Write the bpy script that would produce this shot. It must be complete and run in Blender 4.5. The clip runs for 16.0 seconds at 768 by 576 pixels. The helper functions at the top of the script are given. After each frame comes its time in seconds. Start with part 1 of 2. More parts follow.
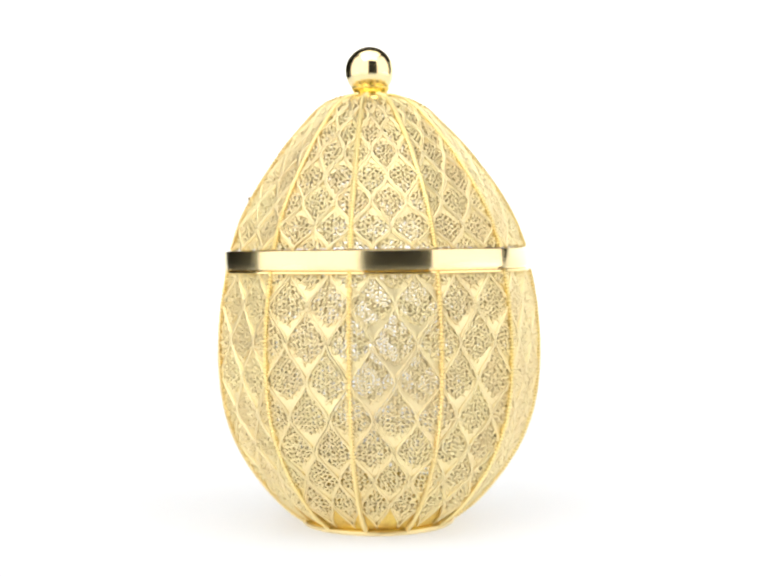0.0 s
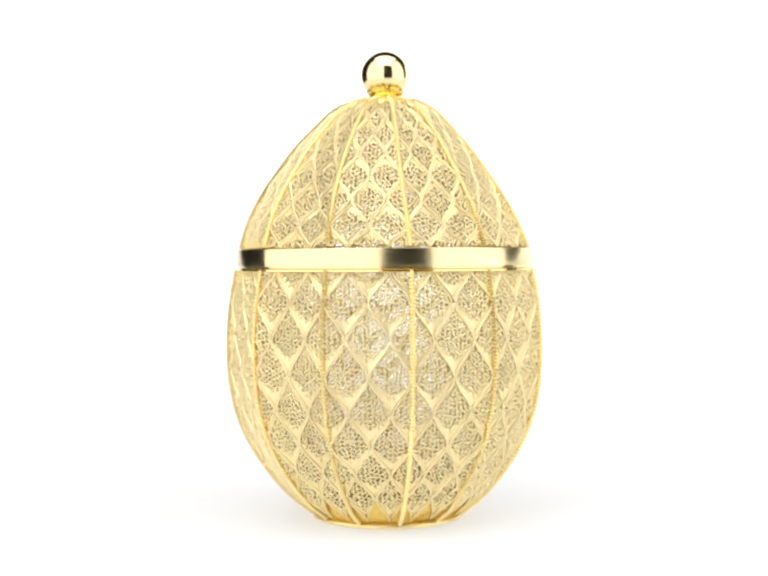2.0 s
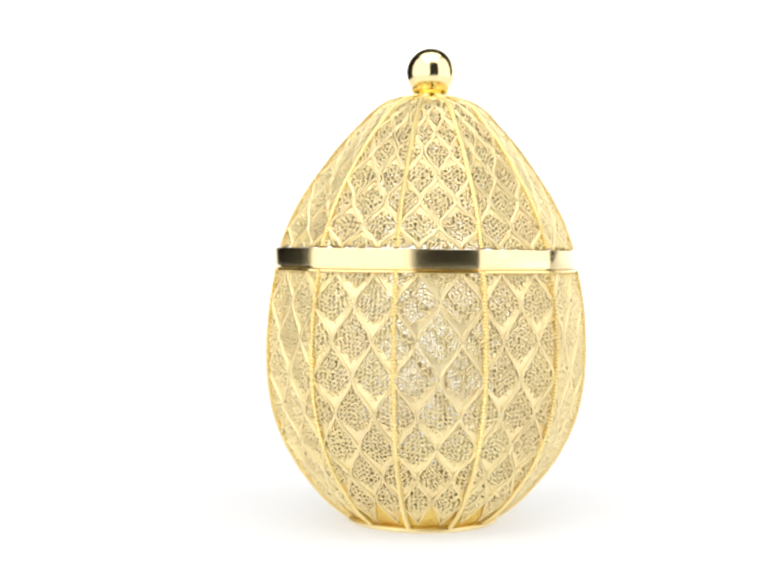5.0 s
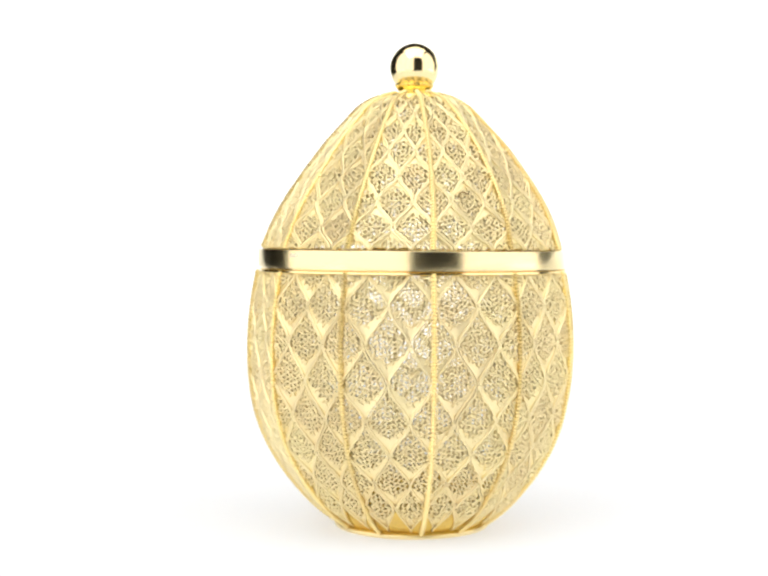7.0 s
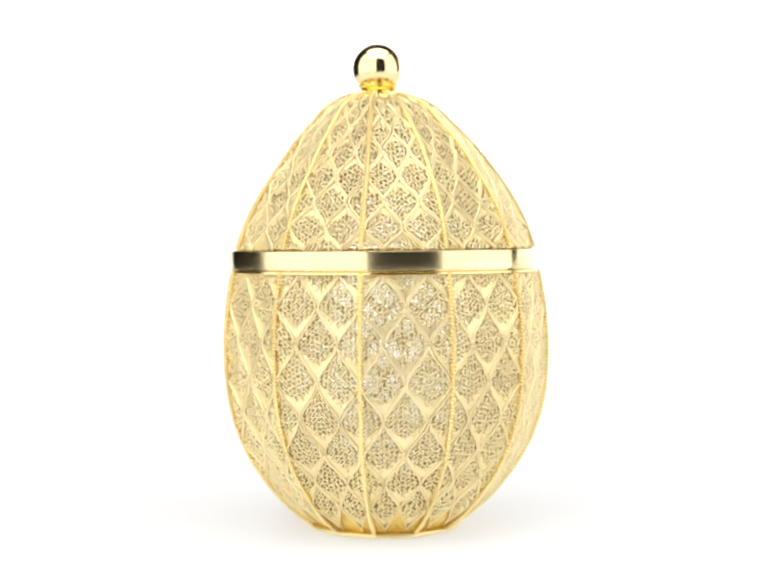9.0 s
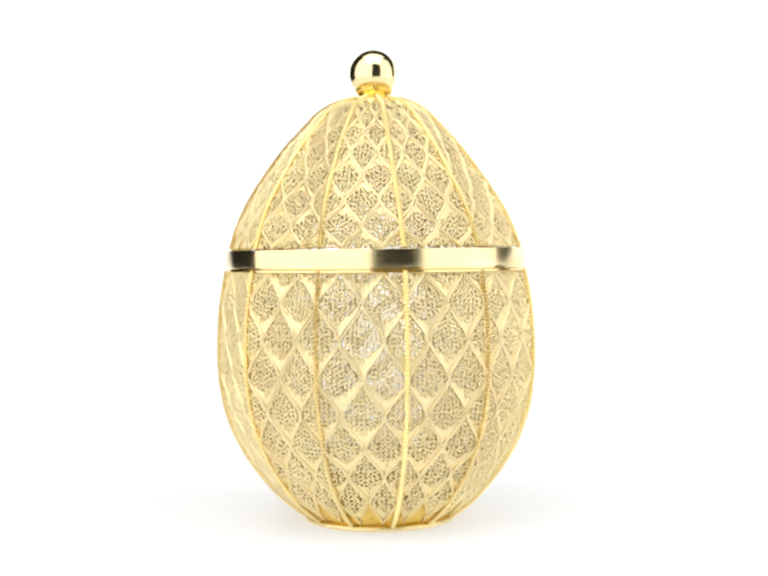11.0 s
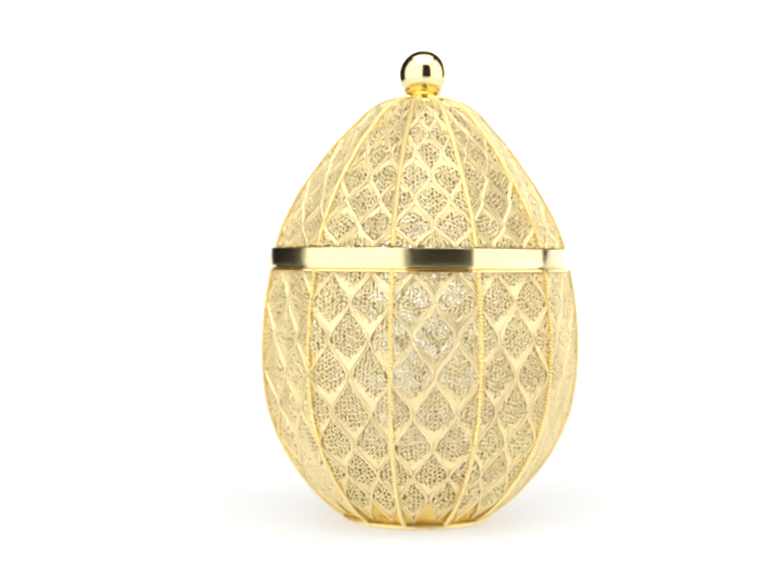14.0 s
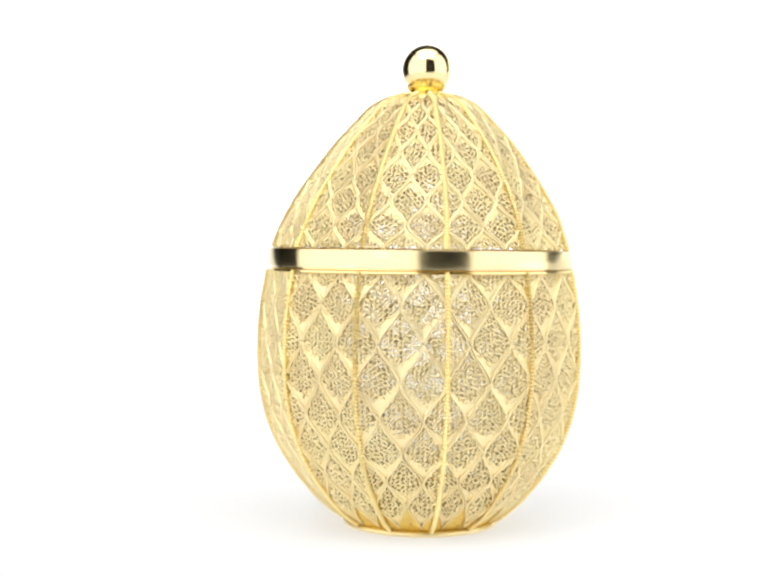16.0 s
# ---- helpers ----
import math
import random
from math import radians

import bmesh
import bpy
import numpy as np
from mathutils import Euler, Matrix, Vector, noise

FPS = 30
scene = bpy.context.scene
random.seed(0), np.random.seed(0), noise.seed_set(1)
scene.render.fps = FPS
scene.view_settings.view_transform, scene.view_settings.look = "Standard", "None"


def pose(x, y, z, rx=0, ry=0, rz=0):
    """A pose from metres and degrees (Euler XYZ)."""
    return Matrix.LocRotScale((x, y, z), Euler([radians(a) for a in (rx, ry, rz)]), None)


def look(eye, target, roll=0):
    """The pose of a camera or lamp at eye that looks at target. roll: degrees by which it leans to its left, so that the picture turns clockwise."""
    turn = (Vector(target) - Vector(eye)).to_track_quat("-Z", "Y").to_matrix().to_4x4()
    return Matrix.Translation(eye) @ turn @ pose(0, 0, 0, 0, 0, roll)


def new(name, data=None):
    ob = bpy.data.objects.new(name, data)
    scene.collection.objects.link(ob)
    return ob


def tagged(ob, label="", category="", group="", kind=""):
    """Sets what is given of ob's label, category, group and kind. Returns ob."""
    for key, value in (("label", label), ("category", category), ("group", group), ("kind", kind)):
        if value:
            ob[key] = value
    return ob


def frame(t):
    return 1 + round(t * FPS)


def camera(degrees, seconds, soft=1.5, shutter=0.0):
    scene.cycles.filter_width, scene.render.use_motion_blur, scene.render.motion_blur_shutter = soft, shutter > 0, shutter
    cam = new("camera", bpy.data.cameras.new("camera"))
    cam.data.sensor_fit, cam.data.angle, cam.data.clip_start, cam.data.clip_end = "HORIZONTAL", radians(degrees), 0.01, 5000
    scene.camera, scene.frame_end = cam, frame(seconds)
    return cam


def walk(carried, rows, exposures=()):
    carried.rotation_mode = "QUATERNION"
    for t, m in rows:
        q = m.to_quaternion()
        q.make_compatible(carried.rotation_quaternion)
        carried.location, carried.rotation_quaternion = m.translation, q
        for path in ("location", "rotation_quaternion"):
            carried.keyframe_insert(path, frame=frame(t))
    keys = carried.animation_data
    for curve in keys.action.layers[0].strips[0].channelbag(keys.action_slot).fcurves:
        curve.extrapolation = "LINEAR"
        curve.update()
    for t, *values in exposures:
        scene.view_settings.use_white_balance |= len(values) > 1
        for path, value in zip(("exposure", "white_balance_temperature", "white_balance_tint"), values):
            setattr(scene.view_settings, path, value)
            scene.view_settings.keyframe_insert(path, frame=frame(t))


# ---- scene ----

from math import cos, sin, pi

# ---- camera: it stands still on the table before the turntable ----
MM = 0.001
RATE = 36.54              # degrees a second by which the turntable turns, clockwise from above
cam = camera(32.7, 16.0, soft=2.75)
EYE = pose(-0.00394, -0.32, 0.0666, 90 - 1.764, 0, 0)
walk(cam, [(0.0, EYE), (16.0, EYE)])

# ---- light: two big soft boxes and one overhead; fill lamps added behind and below the sweep ----
world = bpy.data.worlds.new("studio_air")
world.use_nodes = True
world.node_tree.nodes["Background"].inputs[0].default_value = (0.9, 0.95, 1.0, 1)
world.node_tree.nodes["Background"].inputs[1].default_value = 0.05
scene.world = world
scene.view_settings.exposure = 0.0


def soft_box(name, eye, target, wide, high, radiance, colour=(1, 1, 1)):
    lamp = bpy.data.lights.new(name, "AREA")
    lamp.shape, lamp.size, lamp.size_y = "RECTANGLE", wide, high
    lamp.energy = radiance * pi * wide * high
    lamp.color = colour
    ob = new(name, lamp)
    ob.matrix_world = look(eye, target)
    return ob


soft_box("light_left", (-0.339, -0.346, 0.41), (-0.001, -0.132, 0.41), 0.969, 1.0, 1.52)
soft_box("light_right", (0.535, -0.248, 0.41), (0.054, -0.111, 0.41), 0.749, 1.0, 1.52)
soft_box("light_top", (0.0, -0.36, 1.0), (0.0, -0.359, 0.0), 1.1, 1.1, 2.2)
# added fill: three unseen lamps that whiten the sweep and thin the egg's shadow
soft_box("fill_behind_paper", (0.56, 1.10, 0.45), (0.56, 0.0, 0.40), 1.9, 0.7, 3.0)
soft_box("fill_behind_curve", (0.56, 0.98, -0.08), (0.56, 0.65, 0.25), 1.9, 0.9, 3.6)
soft_box("fill_under_paper", (0.15, 0.15, -0.35), (0.15, 0.151, 0.0), 1.4, 1.0, 1.3)

# ---- materials ----


def material(name, colour, rough, metal=0.0, grain=900.0, spread=0.06, bump=0.1, rough_spread=0.08):
    m = bpy.data.materials.new(name)
    m.use_nodes = True
    t = m.node_tree
    bsdf = t.nodes["Principled BSDF"]
    bsdf.inputs["Metallic"].default_value = metal
    where = t.nodes.new("ShaderNodeTexCoord")
    fine, broad = t.nodes.new("ShaderNodeTexNoise"), t.nodes.new("ShaderNodeTexNoise")
    fine.inputs["Scale"].default_value, broad.inputs["Scale"].default_value = grain, grain / 12
    each = t.nodes.new("ShaderNodeObjectInfo")
    t.links.new(where.outputs["Object"], fine.inputs["Vector"])
    t.links.new(where.outputs["Object"], broad.inputs["Vector"])
    mix = t.nodes.new("ShaderNodeMath")
    mix.operation = "MULTIPLY_ADD"
    mix.inputs[1].default_value = 0.4
    t.links.new(each.outputs["Random"], mix.inputs[0])
    t.links.new(broad.outputs["Fac"], mix.inputs[2])
    ramp = t.nodes.new("ShaderNodeValToRGB")
    ramp.color_ramp.elements[0].position, ramp.color_ramp.elements[1].position = 0.3, 1.1 - 0.1
    ramp.color_ramp.elements[0].color = (*[c * (1 - spread) for c in colour], 1)
    ramp.color_ramp.elements[1].color = (*[min(1, c * (1 + spread)) for c in colour], 1)
    t.links.new(mix.outputs[0], ramp.inputs[0])
    t.links.new(ramp.outputs[0], bsdf.inputs["Base Color"])
    rr = t.nodes.new("ShaderNodeMapRange")
    rr.inputs["To Min"].default_value, rr.inputs["To Max"].default_value = max(0.0, rough - rough_spread), rough + rough_spread
    t.links.new(broad.outputs["Fac"], rr.inputs["Value"])
    t.links.new(rr.outputs[0], bsdf.inputs["Roughness"])
    if bump:
        b = t.nodes.new("ShaderNodeBump")
        b.inputs["Strength"].default_value, b.inputs["Distance"].default_value = bump, 0.0002
        t.links.new(fine.outputs["Fac"], b.inputs["Height"])
        t.links.new(b.outputs[0], bsdf.inputs["Normal"])
    return m


GOLD = (1.0, 0.83, 0.485)
gold_wire = material("gold_wire", GOLD, 0.46, 1.0, 1500, 0.05, 0.25)
# rib gold is deepened to carry the warm bounced light at the egg's sides
gold_rib_bounce = material("gold_rib_bounce", (1.0, 0.79, 0.37), 0.38, 1.0, 1500, 0.06, 0.25)
# same gold with the orange of light bounced between parts put in its colour
gold_leaf_bounce = material("gold_leaf_bounce", (1.0, 0.63, 0.19), 0.5, 1.0, 2500, 0.25, 1.0)
gold_polished = material("gold_polished", (1.0, 0.82, 0.44), 0.125, 1.0, 400, 0.02, 0.0, 0.02)
gold_belt = material("gold_belt", (1.0, 0.82, 0.45), 0.165, 1.0, 250, 0.04, 0.02, 0.03)
gold_satin = material("gold_satin", (1.0, 0.82, 0.45), 0.36, 1.0, 700, 0.04, 0.1)
# collar gold with the orange of twice-reflected light put in its colour
gold_cup_bounce = material("gold_cup_bounce", (1.0, 0.73, 0.25), 0.26, 1.0, 700, 0.10, 0.3)
gold_dark = material("gold_tarnished", (0.35, 0.25, 0.11), 0.4, 1.0, 1500, 0.1, 0.3)
steel_mark = material("punched_mark", (0.93, 0.90, 0.80), 0.35, 1.0, 1500, 0.05, 0.2)
paper = material("white_paper", (0.92, 0.925, 0.93), 0.7, 0.0, 60, 0.01, 0.05)
# the sweep is made to let through part of the added fill lamps' light
tree = paper.node_tree
through_paper = tree.nodes.new("ShaderNodeBsdfTranslucent")
through_paper.inputs["Color"].default_value = (0.93, 0.935, 0.94, 1)
blend = tree.nodes.new("ShaderNodeMixShader")
blend.inputs[0].default_value = 0.45
tree.links.new(tree.nodes["Principled BSDF"].outputs[0], blend.inputs[1])
tree.links.new(through_paper.outputs[0], blend.inputs[2])
tree.links.new(blend.outputs[0], tree.nodes["Material Output"].inputs[0])
studio_paint = material("dark_studio_paint", (0.035, 0.031, 0.027), 0.9, 0.0, 30, 0.2, 0.1)

# ---- mesh helpers ----


def mesh_of(name, verts, faces, mat, smooth=True, sharp=0):
    me = bpy.data.meshes.new(name)
    me.from_pydata([tuple(v) for v in verts], [], faces)
    me.materials.append(mat)
    if smooth:
        me.polygons.foreach_set("use_smooth", [True] * len(me.polygons))
    me.update()
    if sharp:
        me.set_sharp_from_angle(angle=radians(sharp))
    return me


def part(name, me, parent, label="", m=None):
    ob = new(name, me)
    ob.parent = parent
    if m is not None:
        ob.matrix_basis = m
    return tagged(ob, label)


def tube(verts, faces, path, outs, half_w, half_t, sides=4, closed=False):
    """A wire along path; outs: the way out of the surface at each point; half_w along the surface, half_t across it."""
    n, base = len(path), len(verts)
    for i in range(n):
        a = path[(i - 1) % n] if closed or i else path[0]
        b = path[(i + 1) % n] if closed or i < n - 1 else path[-1]
        way = (b - a)
        out = outs[i]
        side = way.cross(out)
        if side.length < 1e-12:
            side = Vector((1, 0, 0))
        side.normalize()
        w = half_w[i] if isinstance(half_w, list) else half_w
        d = half_t[i] if isinstance(half_t, list) else half_t
        for k in range(sides):
            g = 2 * pi * (k + 0.5) / sides
            verts.append(path[i] + side * (w * cos(g) * 1.2) + out * (d * sin(g) * 1.2))
    for i in range(n if closed else n - 1):
        j = (i + 1) % n
        for k in range(sides):
            q = (k + 1) % sides
            faces.append((base + i * sides + k, base + j * sides + k, base + j * sides + q, base + i * sides + q))
    if not closed:
        faces.append(tuple(base + k for k in range(sides)))
        faces.append(tuple(base + (n - 1) * sides + k for k in reversed(range(sides))))


def lathe(rows, steps=144, facet=0.0):
    """A turned shape; rows of radius and height in mm. facet: how far its 12 sides are flattened."""
    verts, faces = [], []
    for r, z in rows:
        for i in range(steps):
            a = 2 * pi * i / steps
            k = side_factor(a, facet)
            verts.append((r * k * MM * cos(a), r * k * MM * sin(a), z * MM))
    for j in range(len(rows) - 1):
        for i in range(steps):
            q = (i + 1) % steps
            faces.append((j * steps + i, j * steps + q, (j + 1) * steps + q, (j + 1) * steps + i))
    return verts, faces


# ---- the egg's form: twelve ribs, slightly flattened sides between them ----
RIBS = 12
BODY = [(1.2, 18.2), (4.5, 22.7), (8.6, 26.8), (14.6, 31.5), (20.6, 35.0), (26.5, 37.3), (32.4, 38.6), (38.2, 39.2), (44.0, 39.3), (49.8, 39.0), (55.6, 38.3), (61.6, 37.2)]
LID = [(66.0, 36.4), (73.0, 33.75), (79.0, 30.5), (84.7, 26.6), (90.6, 22.15), (96.4, 16.8), (99.2, 14.0), (101.3, 10.6), (102.5, 6.8), (103.1, 3.0)]


def side_factor(a, facet):
    p = (a + pi / RIBS) % (2 * pi / RIBS) - pi / RIBS      # from the nearest rib
    mid = pi / RIBS - abs(p)
    return 1 - facet * (1 - cos(pi / RIBS) / cos(mid))


def radius(z, nodes):
    """A smooth curve through the nodes of height and radius, in mm."""
    z = min(max(z, nodes[0][0]), nodes[-1][0])
    i = 0
    while i < len(nodes) - 2 and z > nodes[i + 1][0]:
        i += 1
    (z0, r0), (z1, r1) = nodes[i], nodes[i + 1]

    def slope(k):
        a, b = nodes[max(0, k - 1)], nodes[min(len(nodes) - 1, k + 1)]
        return (b[1] - a[1]) / (b[0] - a[0])
    h = z1 - z0
    t = (z - z0) / h
    return ((2 * t ** 3 - 3 * t * t + 1) * r0 + (t ** 3 - 2 * t * t + t) * h * slope(i)
            + (3 * t * t - 2 * t ** 3) * r1 + (t ** 3 - t * t) * h * slope(i + 1))


def skin(a, z, nodes, lift=0.0, facet=0.8):
    """The place on the egg's skin at the angle a and height z (mm), lifted by so many mm, and the way out of it."""
    r = radius(z, nodes) * side_factor(a, facet) - 0.72
    d = radius(z + 0.3, nodes) - radius(z - 0.3, nodes)
    out = Vector((cos(a), sin(a), -d / 0.6)).normalized()
    return Vector((r * cos(a), r * sin(a), z)) * MM + out * (lift * MM), out


CELL = pi / 24            # half the widest angle of one leaf
WIRE = 0.176             # half the width of the curled wire, mm


def leaf(level, low, high, nodes, a0, tip_up, rng, lop, cut_low=None, cut_high=None):
    """One filigree leaf round the angle a0: an ogee frame, curled wire in columns and a plain tip."""
    verts, faces = [], []
    ogee = 0.8 if tip_up else 0.6

    def wide(z):
        t = (z - low) / (level - low) if z < level else (high - z) / (high - level)
        t = min(max(t, 0.0), 1.0)
        return CELL * ((1 - ogee) * t + ogee * sin(pi * t / 2) ** 2)
    zlo = low if cut_low is None else cut_low
    zhi = high if cut_high is None else cut_high

    def at(u, z, lift=0.0):
        """u: -1 to 1 across the leaf. Leaves are slightly cupped."""
        w = wide(z)
        puff = 0.35 * (1 - u * u) * (w / CELL) + lift
        return skin(a0 + u * w, z, nodes, puff)
    # frame: a flat wire on edge along each side
    steps = 12
    for s in (-1, 1):
        path, outs = [], []
        for i in range(steps + 1):
            z = zlo + (zhi - zlo) * i / steps
            w = wide(z)
            inset = max(0.0, 1 - (0.22 if tip_up else 0.17) * MM / max(1e-6, w * radius(z, nodes) * MM))
            p, o = at(s * inset, z, 0.16)
            path.append(p)
            outs.append(o)
        tube(verts, faces, path, outs, (0.25 if tip_up else 0.19) * MM, 0.42 * MM)
    # curled wire: fanned columns of a flat wire on edge, bent to and fro in narrow loops
    half = CELL * radius(level, nodes)
    pitch, period = (1.14, 1.0) if not tip_up else (1.0, 1.06)
    slant = rng.uniform(0.25, 0.60) * rng.choice((-1, 1))
    bow = rng.uniform(0.5, 1.1)
    veined = rng.random() < 0.7
    drift = rng.uniform(-0.10, 0.10)
    count = int(half / pitch) + 2
    shift = rng.uniform(-0.5, 0.5)
    pole = (high - level) if tip_up else (level - low)
    sign = 1 if tip_up else -1

    def tip_edge(u):
        """How far past the widest line the plain tip begins; the coils end in a round cap."""
        return pole * ((0.13 if tip_up else 0.08) + 0.42 * (1 - u * u) - lop * u * (1 - 0.4 * abs(u)))
    for j in range(-count, count + 1):
        ragged = rng.uniform(-0.06, 0.10) * pole
        phase = rng.uniform(0, 2 * pi)
        wander, wander_at = rng.uniform(0.05, 0.16), rng.uniform(0, 2 * pi)
        path, outs = [], []
        z = zlo + 0.15
        while z < zhi - 0.15:
            w = wide(z) * radius(z, nodes)
            fan = 0.62 + 0.38 * w / max(half, 1e-6)
            x = (j + shift) * pitch * fan + drift * (z - level) + wander * sin(1.3 * z + wander_at)
            room = w - 0.10 - abs(x)
            inside = room > 0.02 and sign * (z - level) < tip_edge(x / max(w, 0.01)) + ragged
            if inside:
                swing = min((0.52 + 0.10 * sin(2.3 * z + 5 * wander_at)) * pitch * fan, room + 0.12)
                beat = sin(phase)
                side_way = 1 if not veined or x > 0 else -1
                px = x + swing * beat
                pz = z + (slant + 0.25 * sin(1.9 * z + 3 * wander_at)) * side_way * swing * beat + 0.13 * period * sin(2 * phase) + sign * bow * (x / half) ** 2 * 0.5
                pz = min(max(pz, zlo + 0.05), zhi - 0.05)
                wz = max(wide(pz) * radius(pz, nodes), 0.05)
                p, o = at(min(max(px / wz, -0.97), 0.97), pz, -0.12 + 0.12 * sin(phase * 0.5 + wander_at))
                path.append(p)
                outs.append(o)
            if (not inside or z + 0.3 > zhi - 0.15) and path:
                if len(path) > 3:
                    tube(verts, faces, path, outs, WIRE * MM, 0.34 * MM)
                path, outs = [], []
            gait = period * rng.uniform(0.90, 1.12)
            phase += 2 * pi / 10
            z += gait / 10
        if len(path) > 3:
            tube(verts, faces, path, outs, WIRE * MM, 0.34 * MM)
    # plain tip, hollowed a little
    n, mrows = 5, 6
    if (tip_up and cut_high is None) or (not tip_up and cut_low is None):
        first = len(verts)
        for i in range(mrows + 1):
            t = i / mrows
            for q in range(-n, n + 1):
                u = 0.97 * q / n
                start = tip_edge(u) - 0.07 * pole
                zz = level + sign * (start + (0.96 * pole - start) * t)
                verts.append(at(u, zz, -0.10 + 0.30 * (q / n) ** 2 - 0.22 * max(0, 1 - 4 * t))[0])
        row = 2 * n + 1
        for i in range(mrows):
            for q in range(2 * n):
                f = (first + i * row + q, first + i * row + q + 1, first + (i + 1) * row + q + 1, first + (i + 1) * row + q)
                faces.append(f if tip_up else f[::-1])
    return mesh_of("filigree_leaf", verts, faces, gold_wire, True)


def leaf_rows(owner, levels, nodes, tip_up, first_offset, seed, joined=()):
    """Rows of 24 leaves, each row set half a leaf on; the row at the rim is cut in half by it.
    joined: rows too small to pick apart, made as one piece."""
    rng = random.Random(seed)
    all_verts, all_faces = [], []
    turn = 2 * pi / 24
    for k in range(len(levels) - 1):
        lv = levels[k]
        lo = levels[k - 1] if k else lv - (levels[1] - lv)
        hi = levels[k + 1]
        low, high = min(lo, hi), max(lo, hi)
        cut_low = lv if k == 0 and tip_up else None
        cut_high = lv if k == 0 and not tip_up else None
        start = 0.0 if (k + first_offset) % 2 == 0 else 0.5
        made = [leaf(lv, low, high, nodes, (start + v) * turn, tip_up, rng, (0.0 if start == 0 else 0.16 if v % 2 == 0 else -0.16) + rng.uniform(-0.08, 0.08), cut_low, cut_high) for v in range(6)]
        for i in range(24):
            m = Matrix.Translation(skew(lv)) @ pose(0, 0, rng.uniform(-0.10, 0.10) * MM, 0, 0, 90 * (i // 6) + rng.uniform(-0.35, 0.35))
            if k in joined:
                base = len(all_verts)
                all_verts += [m @ v.co for v in made[i % 6].vertices]
                all_faces += [tuple(base + q for q in f.vertices) for f in made[i % 6].polygons]
            else:
                part("filigree_leaf", made[i % 6], owner, "", m)
    if all_verts:
        ob = part("filigree_edging", mesh_of("filigree_edging", all_verts, all_faces, gold_wire), owner, "small filigree cells along rim and ends")
        tagged(ob, kind="stuff")


def skew(z):
    """The dome leans a little off the belt's middle: its shift at the height z, in metres."""
    k = min(max((z - 66) / 37, 0.0), 1.0)
    belly = Vector((cos(radians(-94)), sin(radians(-94)), 0)) * (0.62 * sin(pi * k) * MM)
    belly -= Vector((cos(radians(-105)), sin(radians(-105)), 0)) * (0.5 * k * k * MM)
    return Vector((cos(radians(176.2)), sin(radians(176.2)), 0)) * (0.0225 * max(0.0, z - 66) * MM) + belly


def rib_mesh(nodes, z0, z1, half, a):
    """A crimped wire that runs up the egg over a joint."""
    verts, faces, path, outs, ws, ts = [], [], [], [], [], []
    i, last = 0, None
    zs = np.linspace(z0, z1, 900)
    run = 0.0
    for zz in zs:
        p, o = skin(a, float(zz), nodes, 0.45)
        p = p + skew(float(zz))
        if last is not None:
            run += (p - last).length
        last = p
        if not path or run > 0.165 * MM:
            run = 0.0
            path.append(p)
            outs.append(o)
            k = (1.0, 1.0, 0.58, 0.58)[i % 4]
            ws.append(half * k * MM)
            ts.append(0.62 * (0.25 + 0.75 * k) * MM)
            i += 1
    tube(verts, faces, path, outs, ws, ts, 6)
    return mesh_of("rib", verts, faces, gold_rib_bounce, False)


# ---- the place: white paper sweep in a dark studio ----
def sweep():
    verts, faces = [], []
    line = [(-0.345, -0.01), (-0.340, 0.0), (0.0, 0.0), (0.35, 0.0)]
    for i in range(1, 13):
        a = pi / 2 * i / 12
        line.append((0.45 + 0.45 * sin(a), 0.45 - 0.45 * cos(a)))
    line += [(0.90, 0.55), (0.90, 0.70)]
    for y, z in line:
        verts += [(-0.5, y, z), (1.5, y, z)]
    for i in range(len(line) - 1):
        faces.append((2 * i, 2 * i + 1, 2 * i + 3, 2 * i + 2))
    ob = new("backdrop", mesh_of("backdrop", verts, faces, paper))
    return tagged(ob, "seamless white sweep under and behind the egg, made translucent for added fill lamps", "backdrop", "", "structure")


sweep()


def slab(name, x0, x1, y0, y1, z0, z1, mat, label, category):
    bm = bmesh.new()
    bmesh.ops.create_cube(bm, size=1.0)
    for v in bm.verts:
        v.co = Vector(((x0 + x1) / 2 + v.co.x * (x1 - x0), (y0 + y1) / 2 + v.co.y * (y1 - y0), (z0 + z1) / 2 + v.co.z * (z1 - z0)))
    me = bpy.data.meshes.new(name)
    bm.to_mesh(me)
    bm.free()
    me.materials.append(mat)
    return tagged(new(name, me), label, category, "", "structure")


slab("floor", -1.6, 1.6, -1.6, 1.5, -0.62, -0.52, studio_paint, "dark painted studio floor under the paper", "floor")
slab("wall_north", -1.6, 1.6, 1.5, 1.6, -0.52, 1.8, studio_paint, "dark painted studio wall behind the paper", "wall")
slab("wall_south", -1.6, 1.6, -1.7, -1.6, -0.52, 1.8, studio_paint, "dark painted studio wall", "wall")
slab("wall_west", -1.7, -1.6, -1.7, 1.6, -0.52, 1.8, studio_paint, "dark painted studio wall", "wall")
slab("wall_east", 1.6, 1.7, -1.7, 1.6, -0.52, 1.8, studio_paint, "dark painted studio wall", "wall")
slab("ceiling", -1.7, 1.7, -1.7, 1.6, 1.8, 1.9, studio_paint, "dark painted studio ceiling", "ceiling")

# ---- the egg box ----
egg = tagged(new("egg_box"), "gold filigree egg box with polished belt and ball knob", "egg box")
LEAN = Vector((-0.953, -0.303, 0.0))


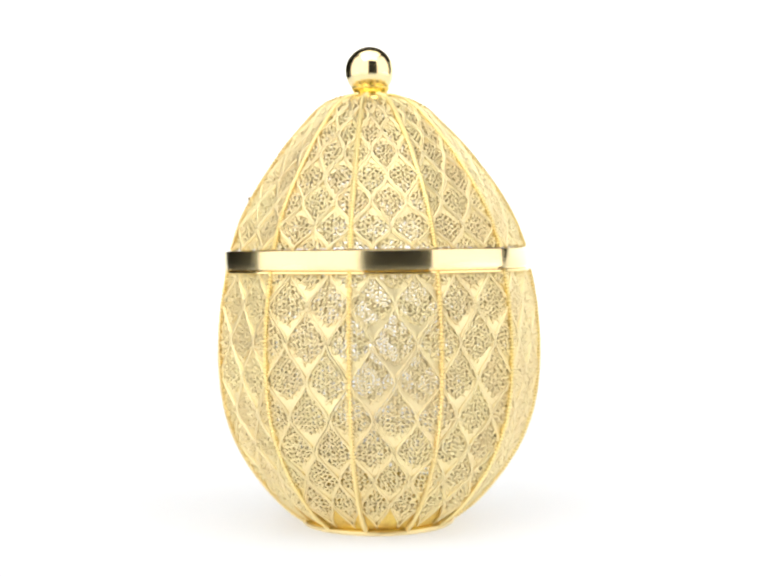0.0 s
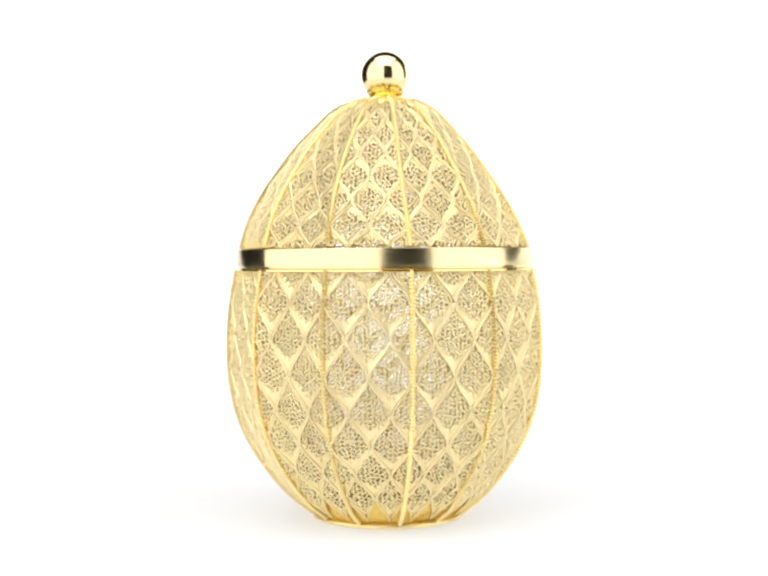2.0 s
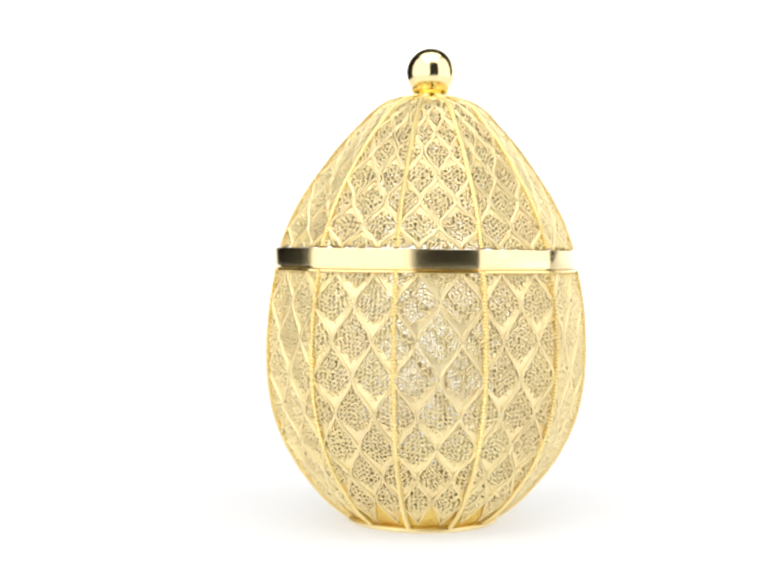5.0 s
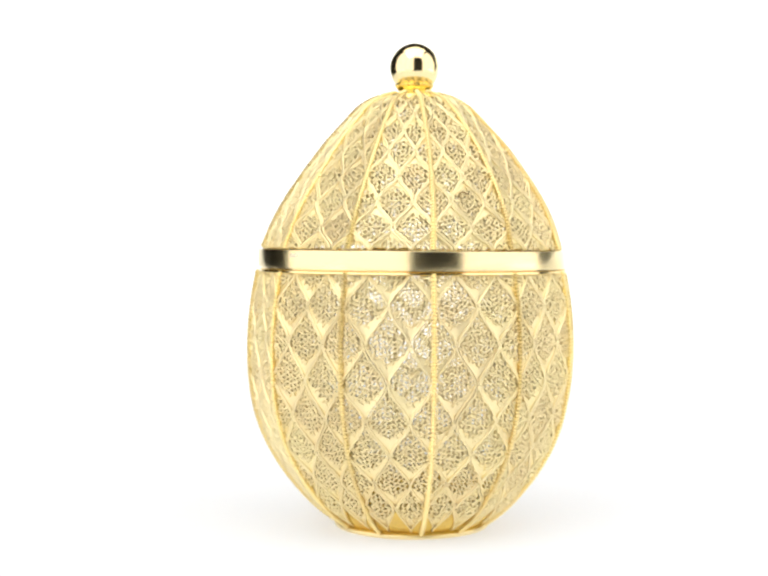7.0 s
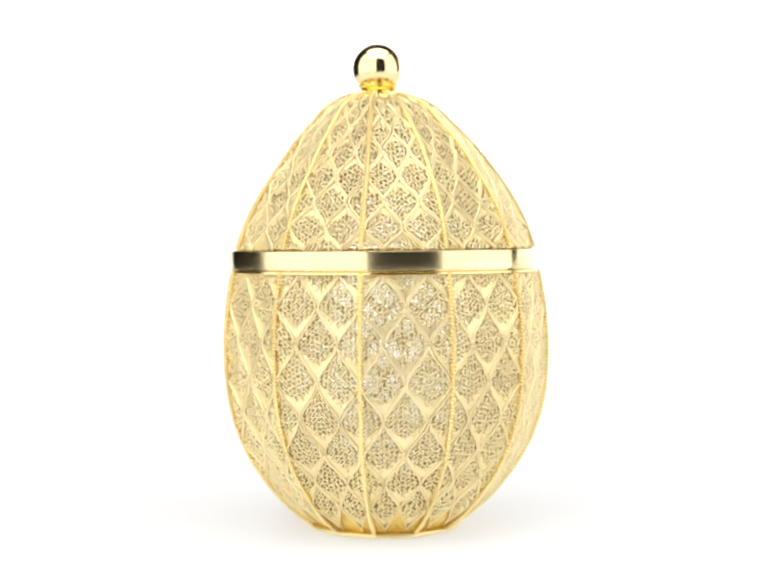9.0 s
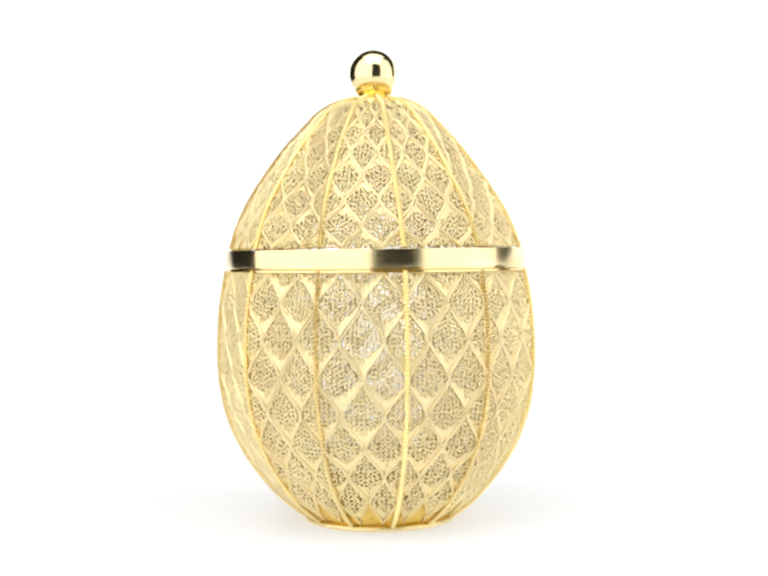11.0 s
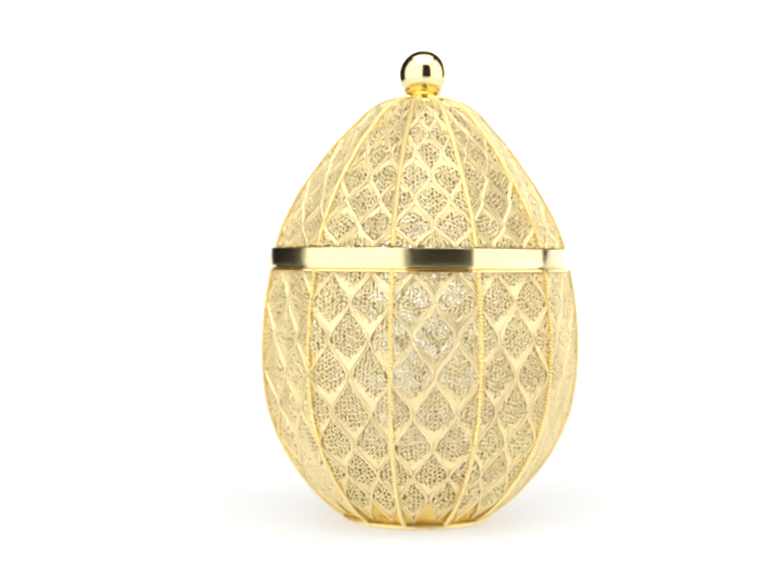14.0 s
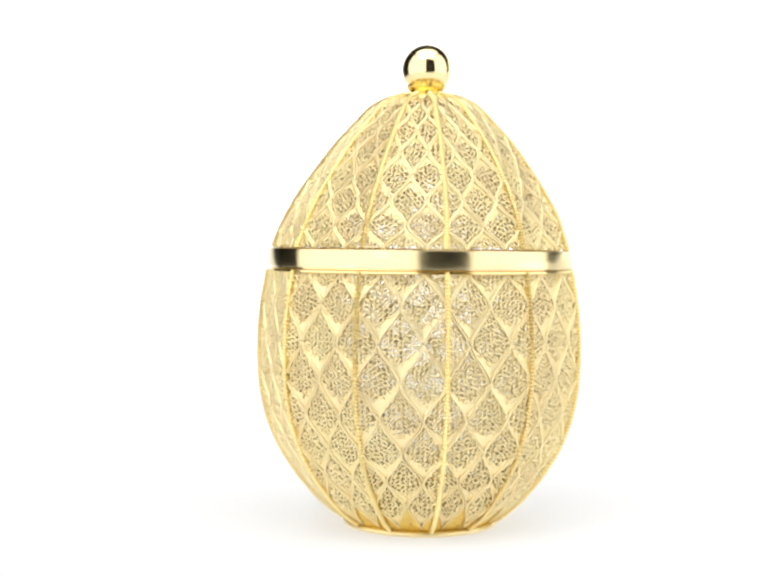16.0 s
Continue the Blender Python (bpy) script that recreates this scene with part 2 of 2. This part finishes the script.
def lean(degrees, z):
    """A tilt by so many degrees about a level line at the height z, in the egg's own space."""
    axis = Vector((0, 0, 1)).cross(LEAN)
    axis.rotate(Euler((0, 0, -radians(PHASE))))
    return Matrix.Translation((0, 0, z)) @ Matrix.Rotation(radians(degrees), 4, axis) @ Matrix.Translation((0, 0, -z))


PHASE = 21.4

# body: a foot ring with a skirt, ribs, leaves and an inner lip
foot = [(0.2, 0.6), (15.8, 0.6), (16.0, 0.0), (18.1, 0.0), (18.45, 0.12), (18.65, 0.5), (18.6, 0.95), (18.35, 1.2), (17.3, 1.35), (16.3, 1.4), (15.8, 1.0), (0.2, 1.0)]
v, f = lathe(foot, 144)
body = part("body", mesh_of("body", v, f, gold_satin, True, 40), egg, "polished gold foot ring of the egg's lower half", lean(0.5, 0))
v, f = lathe([(35.0, 60.9), (36.9, 60.9), (37.2, 61.1), (37.2, 61.5), (36.9, 61.7), (36.2, 61.8), (36.2, 64.5), (35.0, 64.5), (35.0, 60.9)], 144, 0.15)
part("lip", mesh_of("lip", v, f, gold_polished, True, 40), body, "thin polished gold lip")
# the skirt is uneven with solder
slope = [(17.4 + 7.0 * (q / 20) ** 0.86, 1.2 + 6.4 * q / 20) for q in range(21)]
v, f = lathe(slope + [(r0 - 0.5, z0) for r0, z0 in reversed(slope)], 216, 0.5)
for i, p in enumerate(v):
    n = noise.noise(Vector(p) * 420) * 0.42 + noise.noise(Vector(p) * 1100) * 0.22
    k = 1 + n * MM / math.hypot(p[0], p[1])
    v[i] = (p[0] * k, p[1] * k, p[2])
# orange bounce near the foot is painted into the skirt's base colour
part("skirt", mesh_of("skirt", v, f, gold_leaf_bounce), body, "rough gold skirt above the foot ring, coloured with orange bounced light")
for i in range(RIBS):
    part("rib", rib_mesh(BODY, 1.9, 61.4, 0.56, 2 * pi * i / RIBS), body)
leaf_rows(body, [61.4, 54.0, 45.8, 37.4, 29.3, 21.7, 14.9, 8.4, 2.2], BODY, False, 0, 11, (0,))

# small wire scallops round the foot, two to a side
for v in range(2):
    verts, faces, path, outs = [], [], [], []
    for k in range(11):
        t = k / 10
        p, o = skin(radians(15 * v + 15 * t), 1.9 + 1.6 * abs(2 * t - 1) ** 2, BODY, -0.2)
        path.append(p)
        outs.append(o)
    tube(verts, faces, path, outs, 0.22 * MM, 0.22 * MM, 5)
    arc = mesh_of("scallop", verts, faces, gold_leaf_bounce)
    for i in range(RIBS):
        part("scallop", arc, body, "", pose(0, 0, 0, 0, 0, 30 * i))

# lid: the polished belt, ribs, leaves, a collar and the ball
v, f = lathe([(35.0, 62.05), (36.9, 62.05), (37.05, 62.1), (37.08, 62.15)] + [(37.08 + 0.075 * (1 - (q / 4) ** 2), 64.14 + 0.5 * q) for q in range(-3, 4)] + [(37.08, 66.13), (37.05, 66.18), (36.9, 66.2), (36.0, 66.2), (35.0, 66.2), (35.0, 62.05)], 144, 0.22)
lid = part("lid", mesh_of("lid", v, f, gold_belt, True, 25), egg, "polished gold belt of the egg's lid", lean(0.5, 0) @ lean(0.25, 62 * MM))
for i in range(RIBS):
    part("rib", rib_mesh(LID, 66.3, 102.7, 0.60, 2 * pi * i / RIBS), lid)
leaf_rows(lid, [66.3, 71.2, 77.0, 82.6, 88.3, 93.1, 97.1, 100.2, 102.2], LID, True, 0, 12, (0, 6, 7))
# the collar's wide dish is added so the ball mirrors an even orange below
v, f = lathe([(0.1, 101.6), (7.6, 100.9), (7.8, 101.3), (7.4, 102.5), (6.0, 103.1), (4.2, 103.4), (3.5, 103.5), (3.5, 103.8), (3.9, 104.1), (4.4, 104.6), (4.75, 105.1), (4.78, 105.25), (4.6, 105.3), (4.2, 104.9), (3.4, 104.5), (0.1, 104.4)], 48)
part("collar", mesh_of("collar", v, f, gold_cup_bounce), lid, "gold collar, widened and deepened in colour to tint the ball's reflection", Matrix.Translation(skew(103)))
ball_rows = [(max(0.01, 5.98 * sin(pi * i / 48)), 109.3 - 5.98 * cos(pi * i / 48)) for i in range(49)]
v, f = lathe(ball_rows, 96)
part("ball_knob", mesh_of("ball_knob", v, f, gold_polished), lid, "mirror-polished gold ball", Matrix.Translation(skew(109)))
# two small punched marks on the belt
for off in (-1.05, 1.05):
    verts, faces, path, outs = [], [], [], []
    for k in range(16):
        g = 2 * pi * k / 16
        a = radians(97.6 + off) + 0.52 / 37.05 * cos(g)
        out = Vector((cos(a), sin(a), 0))
        path.append(out * (37.14 * side_factor(a, 0.22) * MM) + Vector((0, 0, (65.0 + 0.34 * sin(g)) * MM)))
        outs.append(out)
    tube(verts, faces, path, outs, 0.12 * MM, 0.10 * MM, 4, True)
    part("punch_mark", mesh_of("punch_mark", verts, faces, steel_mark), lid, "small pale punched mark")

# a curl that has sprung loose from its leaf, and a wire end that stands off over the belt
verts, faces, path, outs = [], [], [], []
for k in range(13):
    t = k / 12
    p, o = skin(radians(161.8 + 5.6 * t), 77.6 + 1.3 * t + 0.5 * sin(2 * pi * t), LID, 0.7 + 0.7 * sin(pi * t))
    path.append(p)
    outs.append(o)
tube(verts, faces, path, outs, 0.15 * MM, 0.15 * MM, 5)
part("loose_wire", mesh_of("loose_wire", verts, faces, gold_dark), lid, "darkened wire curl sprung loose")
verts, faces, path, outs = [], [], [], []
for k in range(9):
    t = k / 8
    p, o = skin(radians(262.0 + 2.2 * t), 66.9 + 1.1 * sin(pi * t), LID, 0.6 + 1.0 * sin(pi * t))
    path.append(p)
    outs.append(o)
tube(verts, faces, path, outs, 0.22 * MM, 0.22 * MM, 5)
part("wire_end", mesh_of("wire_end", verts, faces, gold_wire), lid)


def motions():
    rows = []
    for i in range(65):
        t = i * 0.25
        a = -RATE * t
        rows.append((t, pose(0, 0, 0, 0, 0, a) @ pose(-5.32 * MM, -1.45 * MM, 0, 0, 0, PHASE)))
    walk(egg, rows)


motions()
